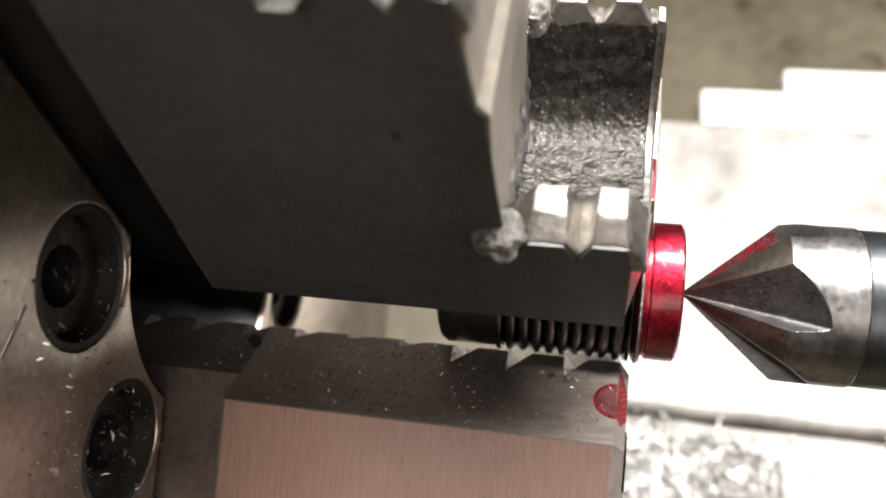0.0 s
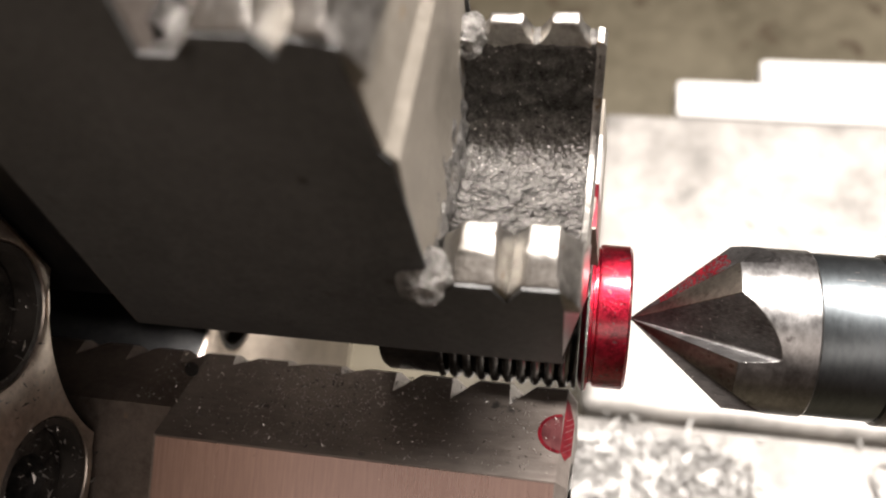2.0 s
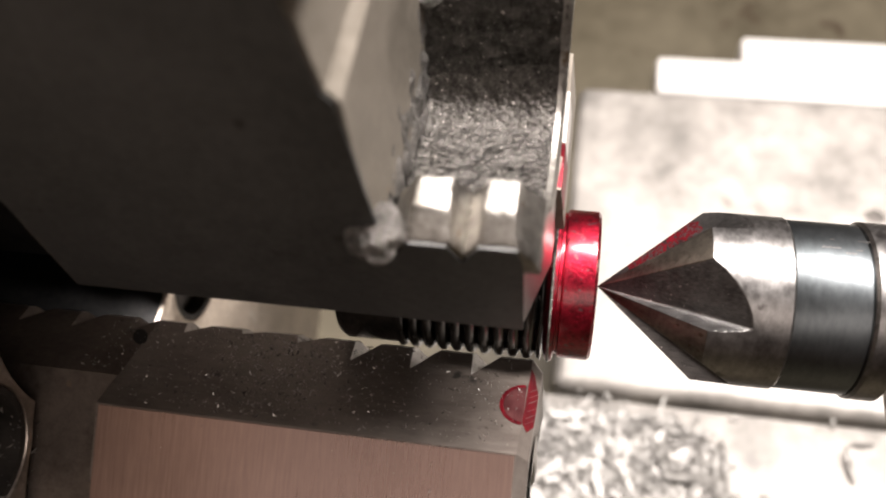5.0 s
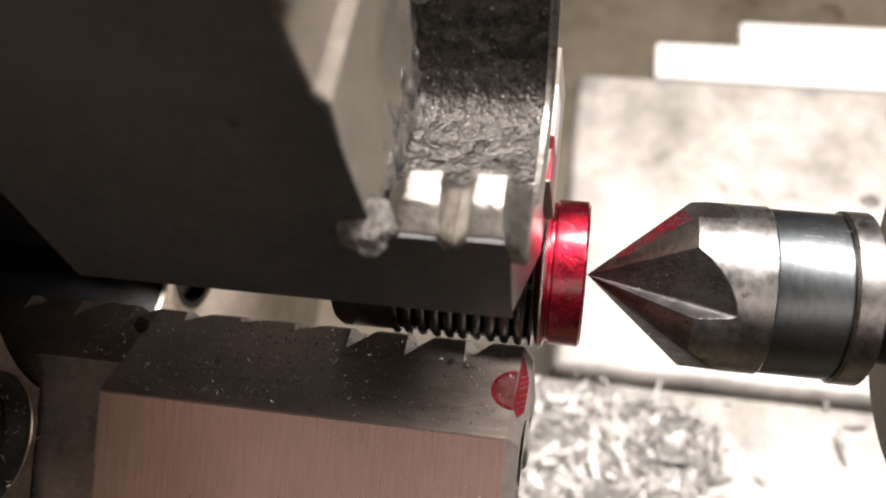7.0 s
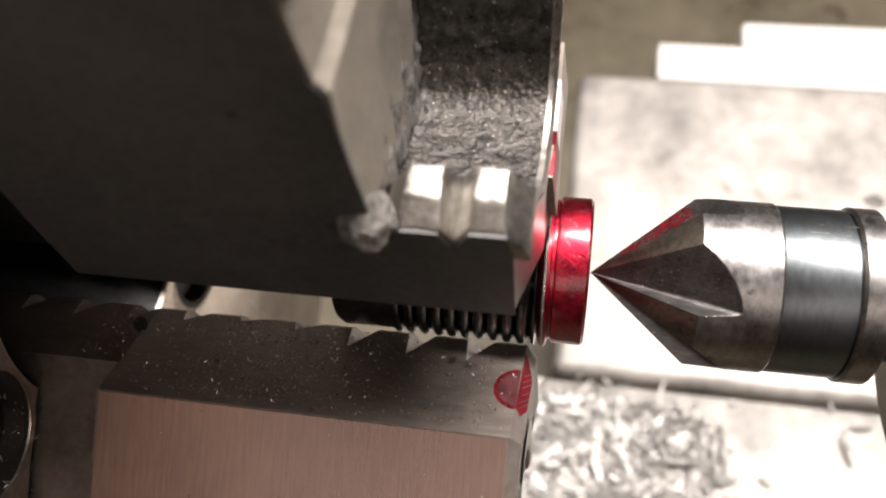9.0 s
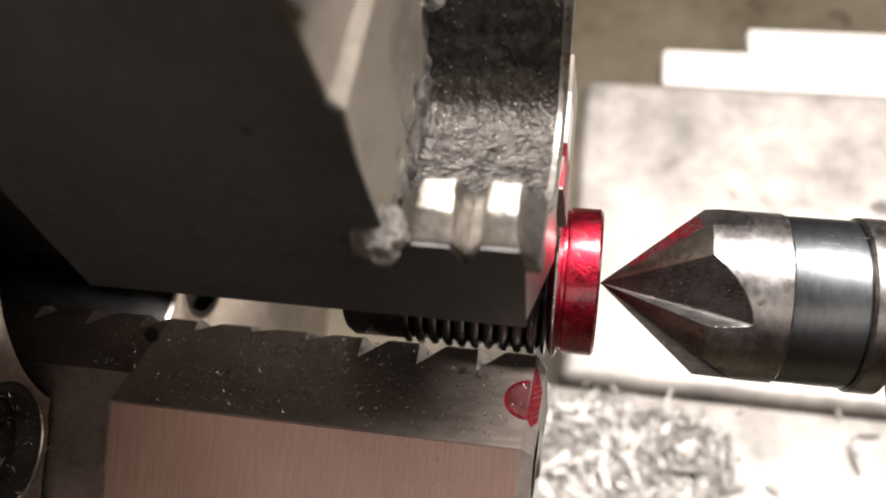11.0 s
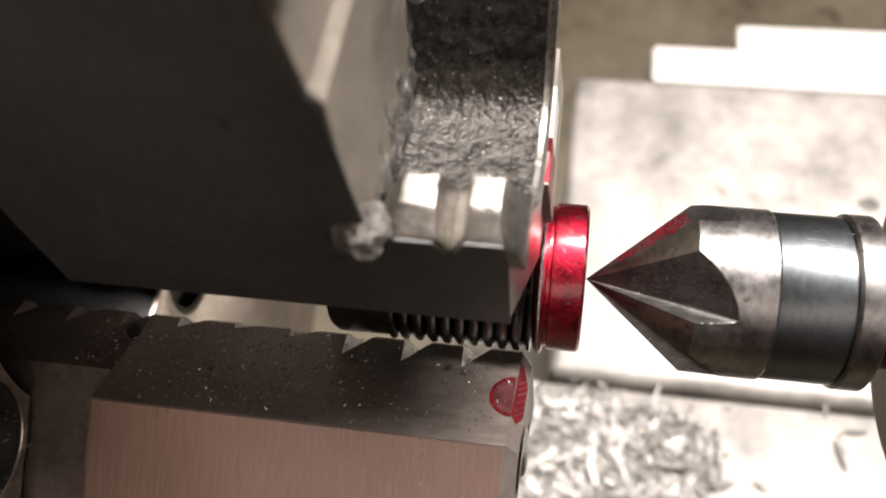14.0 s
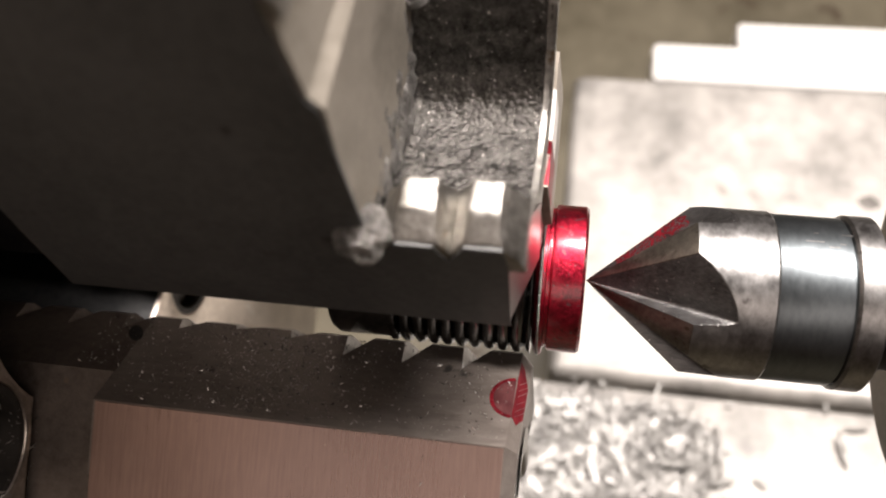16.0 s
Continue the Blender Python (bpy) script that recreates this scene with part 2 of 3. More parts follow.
def lathe_bed():
    tray = thing("chip_tray", "olive painted steel chip tray under the slide, stained and dull", "tray", at(0, 0, -165))
    part("tray_floor", box(bmesh.new(), -500, 700, -420, 620, -8, 0, 1.5), TRAY, tray)
    part("tray_rim", box(bmesh.new(), -500, 700, 612, 620, 0, 60, 1.5), TRAY, tray)
    part("tray_rim", box(bmesh.new(), -500, 700, -420, -412, 0, 60, 1.5), TRAY, tray)
    stand = thing("lathe_stand", "olive painted lathe stand under the tray", "stand", at(0, 0, -1100))
    part("cabinet", box(bmesh.new(), -450, 650, -300, 350, 0, 926, 6), TRAY, stand)
    slide = thing("cross_slide", "scraped grey steel cross slide with a dark gap between its plates", "machine slide", at(0, 0, -91))
    part("rear_plate", box(bmesh.new(), -3.6, 420, 27.1, 106.6, -26, 0, 2.4, 4), PLATE, slide, "stained bright steel plate")
    part("front_plate", box(bmesh.new(), -40, 420, -14, 25.9, -26, -1.5, 0.6), PLATE, slide, "bright plate strewn with chips")
    rng = random.Random(11)
    for x, y, r in ((47, 66, 2.6), (55, 60, 2.2), (54, 55, 1.3), (62, 74, 1.8)):
        loop = [(x + r * (1.3 + 0.35 * noise.noise(Vector((a, x, 0)))) * math.cos(a), y + r * (1 + 0.5 * noise.noise(Vector((a, y, 3)))) * math.sin(a), 0.0) for a in [2 * math.pi * k / 22 for k in range(22)]]
        bm = bmesh.new()
        low, high = [bm.verts.new(p) for p in loop], [bm.verts.new((x + (p[0] - x) * 0.85, y + (p[1] - y) * 0.85, 0.03)) for p in loop]
        bm.faces.new(high)
        for k in range(22):
            bm.faces.new((low[k], low[(k + 1) % 22], high[(k + 1) % 22], high[k]))
        part("oil_stain", bm, STAIN, slide, "dull grey-brown stain")
    part("slide_foot", box(bmesh.new(), 6, 410, -8, 100, -74.2, -26.5, 2), GRIME_SHADE, slide)
    for label, x0, y0, y1 in (("bright white stepped rail behind the slide", 18.5, 134.0, 147.8), ("longer bright white rail standing behind another", 43.0, 148.2, 157.6)):
        rail = thing("rear_rail", label, "rail", at(0, 0, -122), "stepped rails")
        part("rail_bar", box(bmesh.new(), x0, 420, y0, y1, -12, 0, 1.2), WHITE, rail)
        part("rail_web", box(bmesh.new(), x0 + 10, 410, y0 + 3, y1 - 3, -43.2, -12.2), TRAY, rail)


lathe_bed()


# ---- chuck ----
FACE, HALF, BORE, OUT = -49.0, 7.7, 16.8, 82.0


def chuck():
    ch = thing("lathe_chuck", "oily grey three-jaw lathe chuck with recessed socket screws", "chuck", at(0, 0, 0))
    for k in range(3):
        mid = 90 + 60 + 120 * k
        th = lambda r: math.degrees(math.asin((HALF + 0.15) / r))
        inner = [mid - 60 + th(BORE) + (120 - 2 * th(BORE)) * i / 20 for i in range(21)]
        outer = [mid - 60 + th(OUT) + (120 - 2 * th(OUT)) * i / 40 for i in range(41)]
        ring = lambda r, angs: [(r * math.cos(radians(q)), r * math.sin(radians(q))) for q in angs]
        holes = [round_loop(23.7 * math.cos(radians(mid + s)), 23.7 * math.sin(radians(mid + s)), 6.0) for s in (-21.5, 21.5)]
        bm = slab(bmesh.new(), ring(BORE, inner) + ring(OUT, outer[::-1]), holes, FACE - 26, FACE)
        rim = [e for e in bm.edges if all(abs(v.co.x - FACE) < 1e-6 for v in e.verts) and len(e.link_faces) == 2 and abs(e.calc_face_angle(0)) > 0.5]
        bmesh.ops.bevel(bm, geom=rim, offset=0.6, segments=2, affect="EDGES", profile=0.5)
        seg = part("chuck_face_segment", bm, CHUCK, ch)
        # the bore's wall is blackened to paint in the shade inside it
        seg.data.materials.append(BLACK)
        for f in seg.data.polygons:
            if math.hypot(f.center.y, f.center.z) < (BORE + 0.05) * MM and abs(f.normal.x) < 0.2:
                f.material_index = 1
        for s in (-21.5, 21.5):
            q = radians(mid + s)
            screw = part("socket_screw", slab(bmesh.new(), round_loop(0, 0, 4.9), [round_loop(0, 0, 2.7, 12, 0.3)], -6, 0), SCREW, ch, "black socket head screw")
            screw.location = Vector((FACE - 2.2, 23.7 * math.cos(q), 23.7 * math.sin(q))) * MM
            # floor and wall are coloured dark to paint the shade in the recess
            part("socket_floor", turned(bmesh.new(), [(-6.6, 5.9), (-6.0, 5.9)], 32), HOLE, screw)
            part("socket_wall", slab(bmesh.new(), round_loop(0, 0, 5.98), [round_loop(0, 0, 5.35)], -5.8, 1.9), GRIME_SHADE, screw)
    scratch = part("scratch", box(bmesh.new(), -0.05, 0.04, -0.22, 0.22, -2.19, 2.19, 0.03, 1), WORN, ch, "bright scratch", 0)
    scratch.matrix_basis = pose((FACE + 0.01) * MM, -22.38 * MM, 23.49 * MM, 93.9)
    part("chuck_back", slab(bmesh.new(), round_loop(0, 0, OUT, 96), [round_loop(0, 0, BORE, 64)], FACE - 75, FACE - 26.2), CHUCK, ch)
    part("spindle_nose", turned(bmesh.new(), [(FACE - 180, 40), (FACE - 76, 40)], 48), GRIME_SHADE, ch)


chuck()


def tooth(bm, xa, xb, z, rows):
    """One gripping land with sloped ends: rows give y from, y to and the drop below the top."""
    spread = (1.5, 1.3, -0.1, -0.35)
    loft(bm, [[(xa - w, a, z - d), (xb + w, a, z - d), (xb + w, b, z - d), (xa - w, b, z - d)] for w, (a, b, d) in zip(spread, rows)])
    bmesh.ops.recalc_face_normals(bm, faces=bm.faces)
    bmesh.ops.bevel(bm, geom=list(bm.edges), offset=0.25, segments=2, affect="EDGES", profile=0.5)
    bmesh.ops.subdivide_edges(bm, edges=[e for e in bm.edges if e.calc_length() > 0.9], cuts=3, use_grid_fill=True)
    for v in bm.verts:
        v.co += noise.noise_vector(v.co * 1.3) * 0.10
    return bm


def trough(bm, x0, x1, shape, smooth, seed, limit=lambda y: 9.0):
    """The rough hollow between two rows of teeth; it is left smooth beyond y = smooth."""
    pts = []
    for (ya, za), (yb, zb) in zip(shape, shape[1:]):
        k = max(2, int(math.hypot(yb - ya, zb - za) / 0.10))
        pts += [(ya + (yb - ya) * i / k, za + (zb - za) * i / k) for i in range(k)]
    pts.append(shape[-1])
    for _ in range(40):
        pts = [pts[0]] + [((a[0] + 2 * b[0] + c[0]) / 4, (a[1] + 2 * b[1] + c[1]) / 4) for a, b, c in zip(pts, pts[1:], pts[2:])] + [pts[-1]]
    nx = int((x1 - x0) / 0.10)
    rows = []
    for i in range(nx + 1):
        x = x0 + (x1 - x0) * i / nx
        lip = 1.6 * max(0.0, 1 - (x - x0) / 1.3) ** 2
        row = []
        for y, z in pts:
            rough = 0.0 if y < -9 or y > smooth else 0.16
            v = Vector((x, y, z + seed))
            d = noise.noise(v * 0.8) * rough * 0.7 + (noise.noise(v * 2.9) * 0.52 * rough + noise.noise(v * 4.6) * 0.05) * (1.0 - 0.7 * min(1.0, max(0.0, (y - 4.5) / 4.0)))
            row.append(bm.verts.new((min(x, limit(y) - 0.1), y - (d if y > 6.5 else 0), z + d + (lip if abs(y) < 9 else 0))))
        rows.append(row)
    for a, b in zip(rows, rows[1:]):
        for i in range(len(a) - 1):
            bm.faces.new((a[i], b[i], b[i + 1], a[i + 1]))
    return bm


def side_panel(bm, outline, y0, y1):
    """A flat outline in (x, z), drawn out across y."""
    slab(bm, [(x, z) for x, z in outline], [], y0, y1)
    for v in bm.verts:
        v.co = Vector((v.co.y, v.co.x, v.co.z))
    return bm


def ink_sheet(bm, points, lift):
    """A thin coat with a rim, from places on a slope and its normal."""
    low = [bm.verts.new(p) for p in points]
    high = [bm.verts.new(Vector(p) + Vector(lift)) for p in points]
    bm.faces.new(high)
    bm.faces.new(low[::-1])
    for j in range(len(low)):
        bm.faces.new((low[j], low[(j + 1) % len(low)], high[(j + 1) % len(low)], high[j]))
    return bm


def groove(x):
    """How deep the serrations are cut into a jaw's tip at x: a steep wall, then a long ramp."""
    for i in range(9):
        u = x + 10.75 + 5.62 * i
        if 0.0 < u < 2.5:
            return (1.55, 1.6, 1.5, 0.55, 0.35, 0.75, 1.25, 1.25, 1.2)[i] * (u / 0.25 if u < 0.25 else (2.5 - u) / 2.25)
    return 0.0


def groove_steps(x0, x1):
    """Places along a jaw's tip at which its serrations bend."""
    marks = {x0, x1}
    for i in range(9):
        marks |= {-10.75 - 5.62 * i + u for u in (0.0, 0.25, 0.7, 1.15, 1.6, 2.05, 2.5, 3.3, 4.1, 4.9)}
    return sorted(x for x in marks if x0 <= x <= x1)


def jaw(name_label, tip_half, tip_z, corner, far, grip, flank, m):
    """Local axes: x along the spindle, z outward from it, y across the jaw. far: the y of the rear flank, grip: height of the rear lands."""
    jw = thing("chuck_jaw", name_label, "chuck jaw", m, "chuck jaws")
    slope = (corner - tip_z) / (10.6 - tip_half)
    top = flank is FLANK
    # the top jaw's end leans back from y = -3 to its near flank
    end_x = lambda y: -4.22 - 1.73 * max(0.0, min(1.0, (-3.0 - y) / 7.6)) if top and y < -3.0 else 9.0
    body = [(5.2, tip_z + slope * (5.2 - tip_half)), (10.6, corner), (far, corner + slope * (far - 10.6)), (far, 20.4), (far - 0.8, 20.4), (7.4, 14.4), (-4.6, 14.4), (-9.6, 20.2), (-10.6, 20.2), (-10.6, corner), (-5.2, tip_z + slope * (5.2 - tip_half))]

    def tip(x):
        """The two points of the serrated tip at x, its grooves running askew across it."""
        z = tip_z + groove(x) + (0.05 * noise.noise(Vector((x * 3.0, tip_z, 0))) if -41 < x < -7 else 0.0)
        h = tip_half + max(0.0, z - tip_z) / slope
        skew = 0.40 if -61 < x < -6.5 else 0.0
        return [(x + skew * h, -h, z), (x, h, z)]

    rise = math.hypot(1.0, slope)
    inner = lambda y: tip_z + slope * (abs(y) - tip_half) + rise
    inset = [(-tip_half, tip_z + rise), (tip_half, tip_z + rise), (5.2, inner(5.2)), (9.8, inner(9.8)), (far - 0.8, inner(far - 0.8)), (far - 0.8, 20.2), (far - 1.2, 20.2), (7.4, 14.45), (-4.6, 14.45), (-8.6, 18.9), (-9.15, 19.5), (-9.15, inner(9.15)), (-5.2, inner(5.2))]
    bm = loft(bmesh.new(), [tip(x) + [(x, y, z) for y, z in body] for x in groove_steps(-41.8, -5.6)] + [[(-4.6, y, z) for y, z in inset]])
    bmesh.ops.bevel(bm, geom=[e for e in bm.edges if len(e.link_faces) == 2 and e.calc_face_angle(0) > 0.35 and min(v.co.z for v in e.verts) > corner - 0.5], offset=0.08, segments=2, affect="EDGES", profile=0.5)
    for v in bm.verts:
        if v.co.x > -6.2:
            v.co.x += (0.05 if top else 0.035) * max(0.0, min(1.0, (20.0 - v.co.z) / 5)) * (v.co.y + 10.6 if top else 10.6 - v.co.y)
            if top:
                v.co.x = min(v.co.x, end_x(v.co.y) - 0.03)
    grip_nose = part("gripping_nose", bm, JAW, jw)
    # groove walls are paler: light thrown up from the plate, put into the colour
    grip_nose.data.materials.append(NICK)
    for f in grip_nose.data.polygons:
        if f.center.z < (tip_z + 1.7) * MM and abs(f.normal.y) < 0.32 and f.center.x < -6.0 * MM:
            f.material_index = 1
    part("middle_step", box(bmesh.new(), -28.0, -16.8, -10.6, far, 13.8, 43.0, 0.4), JAW, jw)
    part("outer_step", box(bmesh.new(), -41.8, -27.4, -10.58, far - 0.02, 13.8, 68.0, 0.6), JAW, jw)
    root = [(5.2, tip_z + slope * (5.2 - tip_half)), (7.5, tip_z + slope * (7.5 - tip_half)), (7.5, 66.0), (-7.5, 66.0), (-7.5, tip_z + slope * (7.5 - tip_half)), (-5.2, tip_z + slope * (5.2 - tip_half))]
    bm = loft(bmesh.new(), [tip(x) + [(x, y, z) for y, z in root] for x in groove_steps(-72.0, -41.7)])
    # black on the top jaw's root paints the shade under it; others stay brown
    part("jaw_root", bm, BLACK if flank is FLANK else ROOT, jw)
    facet = [Vector((-5.6, -10.6, corner)), Vector((-4.6, -9.15, inner(9.15))), Vector((-4.6, -9.15, 19.5)), Vector((-5.6, -10.6, 20.2))]
    if top:
        facet = [Vector((-5.95, -10.6, corner)), Vector((-4.22, -3.0, inner(3.0))), Vector((-4.22, -3.0, 17.2)), Vector((-4.65, -4.9, 18.6)), Vector((-5.95, -10.6, 20.2))]
    part("end_bevel", ink_sheet(bmesh.new(), [q + Vector((0.033, -0.023, 0)) for q in facet], (0.033, -0.023, 0)), POLISH, jw, "polished bevel at the end", 0)
    # the bright face of the step, in two leaning flats with a ledge between
    section = [(-17.0, 15.0), (-15.5, 15.0), (-15.4, 27.0), (-15.2, 36.0), (-15.9, 36.9), (-16.4, 42.5), (-16.7, 43.2), (-17.0, 43.2)]
    bm = side_panel(bmesh.new(), section, -10.55, far - 0.05)
    bmesh.ops.bevel(bm, geom=[e for e in bm.edges if len(e.link_faces) == 2 and e.calc_face_angle(0) > 0.35], offset=0.3, segments=2, affect="EDGES", profile=0.5)
    part("step_face", bm, STEP, jw, "tan worn step face")
    up = grip - 24.2
    low_hollow = [(-10.4, 20.4), (-6.6, 20.4), (-5.4, 19.4), (-4.4, 18.4), (-2.0, 17.3), (1.5, 16.5), (4.6, 16.0), (6.6, 16.7), (8.2, 18.4), (far - 2.5, 21.0 + up), (far - 2.0, 22.4 + up), (far - 0.3, 22.4 + up)]
    part("cast_hollow", trough(bmesh.new(), -16.0, -4.5, low_hollow, far - 1.9, 0.0, end_x), CAST, jw, "rough black cast hollow", 60)
    rim = [[(min(x + 0.008 * (y + 10.6 if top else 10.6 - y), end_x(y) + 0.3 * (x + 4.3)), y, z + d) for y, z in low_hollow] for x, d in ((-5.15, -0.3), (-5.0, 0.24), (-4.55, 0.18), (-4.3, -0.3), (-4.3, -2.6))]
    part("hollow_rim", loft(bmesh.new(), rim, closed=False, caps=False), WORN, jw, "bright worn rim", 50)
    bm, grid = bmesh.new(), []
    for i in range(71):
        y = -8.0 + (far + 7.0) * i / 70
        row = []
        for k in range(22):
            u = k / 21
            x, z = -15.2 - 0.6 * u ** 1.5, 15.2 + (24.6 + 0.12 * y - 15.2) * min(1.0, u * 1.12)
            if u > 0.9:
                x, z = x - (u - 0.9) * 8, z - (u - 0.9) * 4
            d = noise.noise(Vector((y * 0.7, z * 0.7, 2))) * 0.4 + noise.noise(Vector((y * 2.1, z * 2.1, 5))) * 0.16
            row.append(bm.verts.new((x + d, y, z + d * 0.8)))
        grid.append(row)
    for a, b in zip(grid, grid[1:]):
        for k in range(21):
            bm.faces.new((a[k], b[k], b[k + 1], a[k + 1]))
    part("ragged_rim", bm, BURR, jw, "ragged grey rim", 60)
    high_hollow = [(y, z + 23.0) for y, z in low_hollow]
    part("cast_hollow", trough(bmesh.new(), -27.6, -16.9, high_hollow, far - 1.9, 7.0), CAST, jw, "rough black cast hollow", 60)
    near_rows = ((-10.6, -4.6, 4.5), (-10.62, -5.2, 3.4), (-10.58, -5.8, 1.3), (-8.7, -6.2, 0.0))
    far_rows = ((far - 2.2, far, 4.0), (far - 2.1, far, 3.0), (far - 1.9, far - 0.05, 1.0), (far - 1.7, far - 0.5, 0.0))
    for xa, xb, z in ((-13.6, -10.3, 24.1), (-8.8, -6.0, 24.3), (-24.4, -21.0, 46.8), (-19.4, -17.2, 46.8)):
        part("tooth", tooth(bmesh.new(), xa, xb, z, near_rows), WORN, jw)
        part("tooth", tooth(bmesh.new(), xa, xb, z + up, far_rows), WORN, jw)
    for y, z in ((-10.2, 22.9), (far - 1.6, 22.5 + up)):
        bm = bmesh.new()
        bmesh.ops.create_icosphere(bm, subdivisions=4, radius=1.0)
        for v in bm.verts:
            v.co = Vector((-15.5 + v.co.x * 1.9, y + v.co.y * 2.1, z + v.co.z * 1.7)) + noise.noise_vector(v.co * 1.6) * 0.35 + noise.noise_vector(v.co * 5.0) * 0.22
        part("root_burr", bm, BURR, jw)
    # ground flanks, a hair proud
    lower = [(-41.5, corner + 0.12), (-5.7, corner + 0.12)]
    teeth_line = [(-5.7, 20.4), (-6.1, 22.9), (-8.6, 22.9), (-9.75, 20.8), (-10.7, 22.7), (-13.2, 22.7), (-14.5, 21.0), (-15.0, 25.0), (-15.2, 30.0), (-15.5, 36.0), (-16.2, 37.0), (-16.8, 42.6)]
    upper = [(-16.9, 44.8), (-19.3, 45.3), (-20.2, 43.8), (-21.2, 45.3), (-24.3, 45.3), (-25.6, 43.8), (-27.6, 43.8), (-27.6, 67.2), (-41.5, 67.2)]
    outline = lower + teeth_line + upper
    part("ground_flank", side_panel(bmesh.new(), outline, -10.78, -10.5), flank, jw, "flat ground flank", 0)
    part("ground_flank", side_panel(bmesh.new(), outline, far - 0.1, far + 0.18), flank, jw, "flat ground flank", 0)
    # a small oval pocket on the slope: a flat near-black sheet for its shade
    for side in (-1, 1):
        nrm = Vector((0, side * slope, -1)).normalized()
        along = Vector((0, side * 1.0, slope)).normalized()
        mid = Vector((-42.4, side * 2.8, tip_z + (2.8 - tip_half) * slope))
        loop = [mid + Vector((0.75 * math.cos(a), 0, 0)) + along * (1.1 * math.sin(a)) + Vector((0.45 * math.sin(a), 0, 0)) for a in [2 * math.pi * k / 20 for k in range(20)]]
        part("oval_pocket", ink_sheet(bmesh.new(), loop, nrm * 0.05), HOLE, jw, "flat black oval drawn as a shaded pocket", 0)
    return jw


STEPPED = "stepped hardened steel chuck jaw with serrated lands and rough hollow"
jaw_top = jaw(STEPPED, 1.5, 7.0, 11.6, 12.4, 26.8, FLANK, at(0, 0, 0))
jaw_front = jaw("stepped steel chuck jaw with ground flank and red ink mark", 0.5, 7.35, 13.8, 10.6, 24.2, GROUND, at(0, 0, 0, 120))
jaw_rear = copy_thing(jaw_front, at(0, 0, 0, -120))
tagged(jaw_rear, STEPPED)


def ink_marks():
    """Red ink: a half oval on the front jaw's slope, a stripe on its edge, a stripe on the top jaw's end."""
    slope = 6.45 / 10.1
    along, nrm = Vector((0, 1.0, slope)).normalized(), Vector((0, slope, -1)).normalized()
    on = lambda x, h: Vector((x, h, 7.35 + (h - 0.5) * slope))
    loop = [on(-5.42, 3.6)] + [on(-5.42 - 2.1 * math.sin(a), 5.6 - 2.1 * math.cos(a)) for a in [math.pi * (k + 0.5) / 16 for k in range(16)]] + [on(-5.42, 7.7)]
    part("ink_mark", ink_sheet(bmesh.new(), loop, nrm * 0.02), RED_WASH, jaw_front, "thin red ink half oval", 0)
    rim = []
    for k in range(26):
        a = math.pi * (k + 0.5) / 26
        rim.append((-5.42 - 2.15 * math.sin(a), 5.6 - 2.15 * math.cos(a), math.sin(a), math.cos(a)))
    bm = bmesh.new()
    outer = [bm.verts.new(on(x, h) + nrm * 0.03) for x, h, _, _ in rim]
    inner = [bm.verts.new(on(x + 0.32 * q, h + 0.3 * w) + nrm * 0.03) for x, h, q, w in rim]
    under = [bm.verts.new(on(x, h)) for x, h, _, _ in rim]
    for k in range(25):
        bm.faces.new((outer[k], outer[k + 1], inner[k + 1], inner[k]))
        bm.faces.new((under[k], under[k + 1], outer[k + 1], outer[k]))
    part("ink_outline", bm, RED_MARK, jaw_front, "darker red outline", 0)
    # stripe on the bevelled end of the slope
    edge_n = (nrm + Vector((1, 0, 0))).normalized()
    edge = lambda u, h: on(-5.6 + u + 0.035 * (10.6 - h), h) - nrm * u
    pts = [edge(0.05, 1.5), edge(0.03, 7.5), edge(0.5, 8.0), edge(0.96, 7.0), edge(0.96, 3.6), edge(0.4, 1.9)]
    part("ink_stripe", ink_sheet(bmesh.new(), [p + edge_n * 0.02 for p in pts], edge_n * 0.03), RED_MARK, jaw_front, "red ink stripe on the edge", 0)
    for h, wide in ((3.4, 0.07), (4.1, 0.05), (4.7, 0.09), (5.6, 0.05), (6.3, 0.07), (6.9, 0.05)):
        mark = [edge(0.25, h + 0.5), edge(0.92, h - 0.6), edge(0.92, h - 0.6 + wide), edge(0.25, h + 0.5 + wide)]
        part("scratch", ink_sheet(bmesh.new(), [p + edge_n * 0.045 for p in mark], edge_n * 0.02), WORN, jaw_front, "thin scratch through the ink", 0)
    # the top jaw's drafted end lip, with a red stripe and a bright pale patch
    def lip(y0, y1, d, bottom):
        rings = []
        for k in range(13):
            y = y0 + (y1 - y0) * k / 12
            z = 14.2 + 0.5 * max(0.0, y - 3.0)
            rings.append([(-4.7, y, z - bottom), (-4.7, y, z + d), (-3.9 + d, y, z + d), (-3.9 + 0.5 * bottom / 5.6 + d, y, z - bottom)])
        return loft(bmesh.new(), rings)

    lip_body = part("end_lip", lip(0.4, 11.0, 0.0, 5.6), STEP, jaw_top, "drafted lip at the jaw's end", 20)
    part("ink_stripe", lip(0.6, 4.4, 0.03, 3.2), RED_MARK, lip_body, "red ink stripe on the lip", 20)
    part("bright_patch", lip(4.5, 8.2, 0.025, 2.8), NICK, lip_body, "bright pale patch on the lip", 20)


ink_marks()


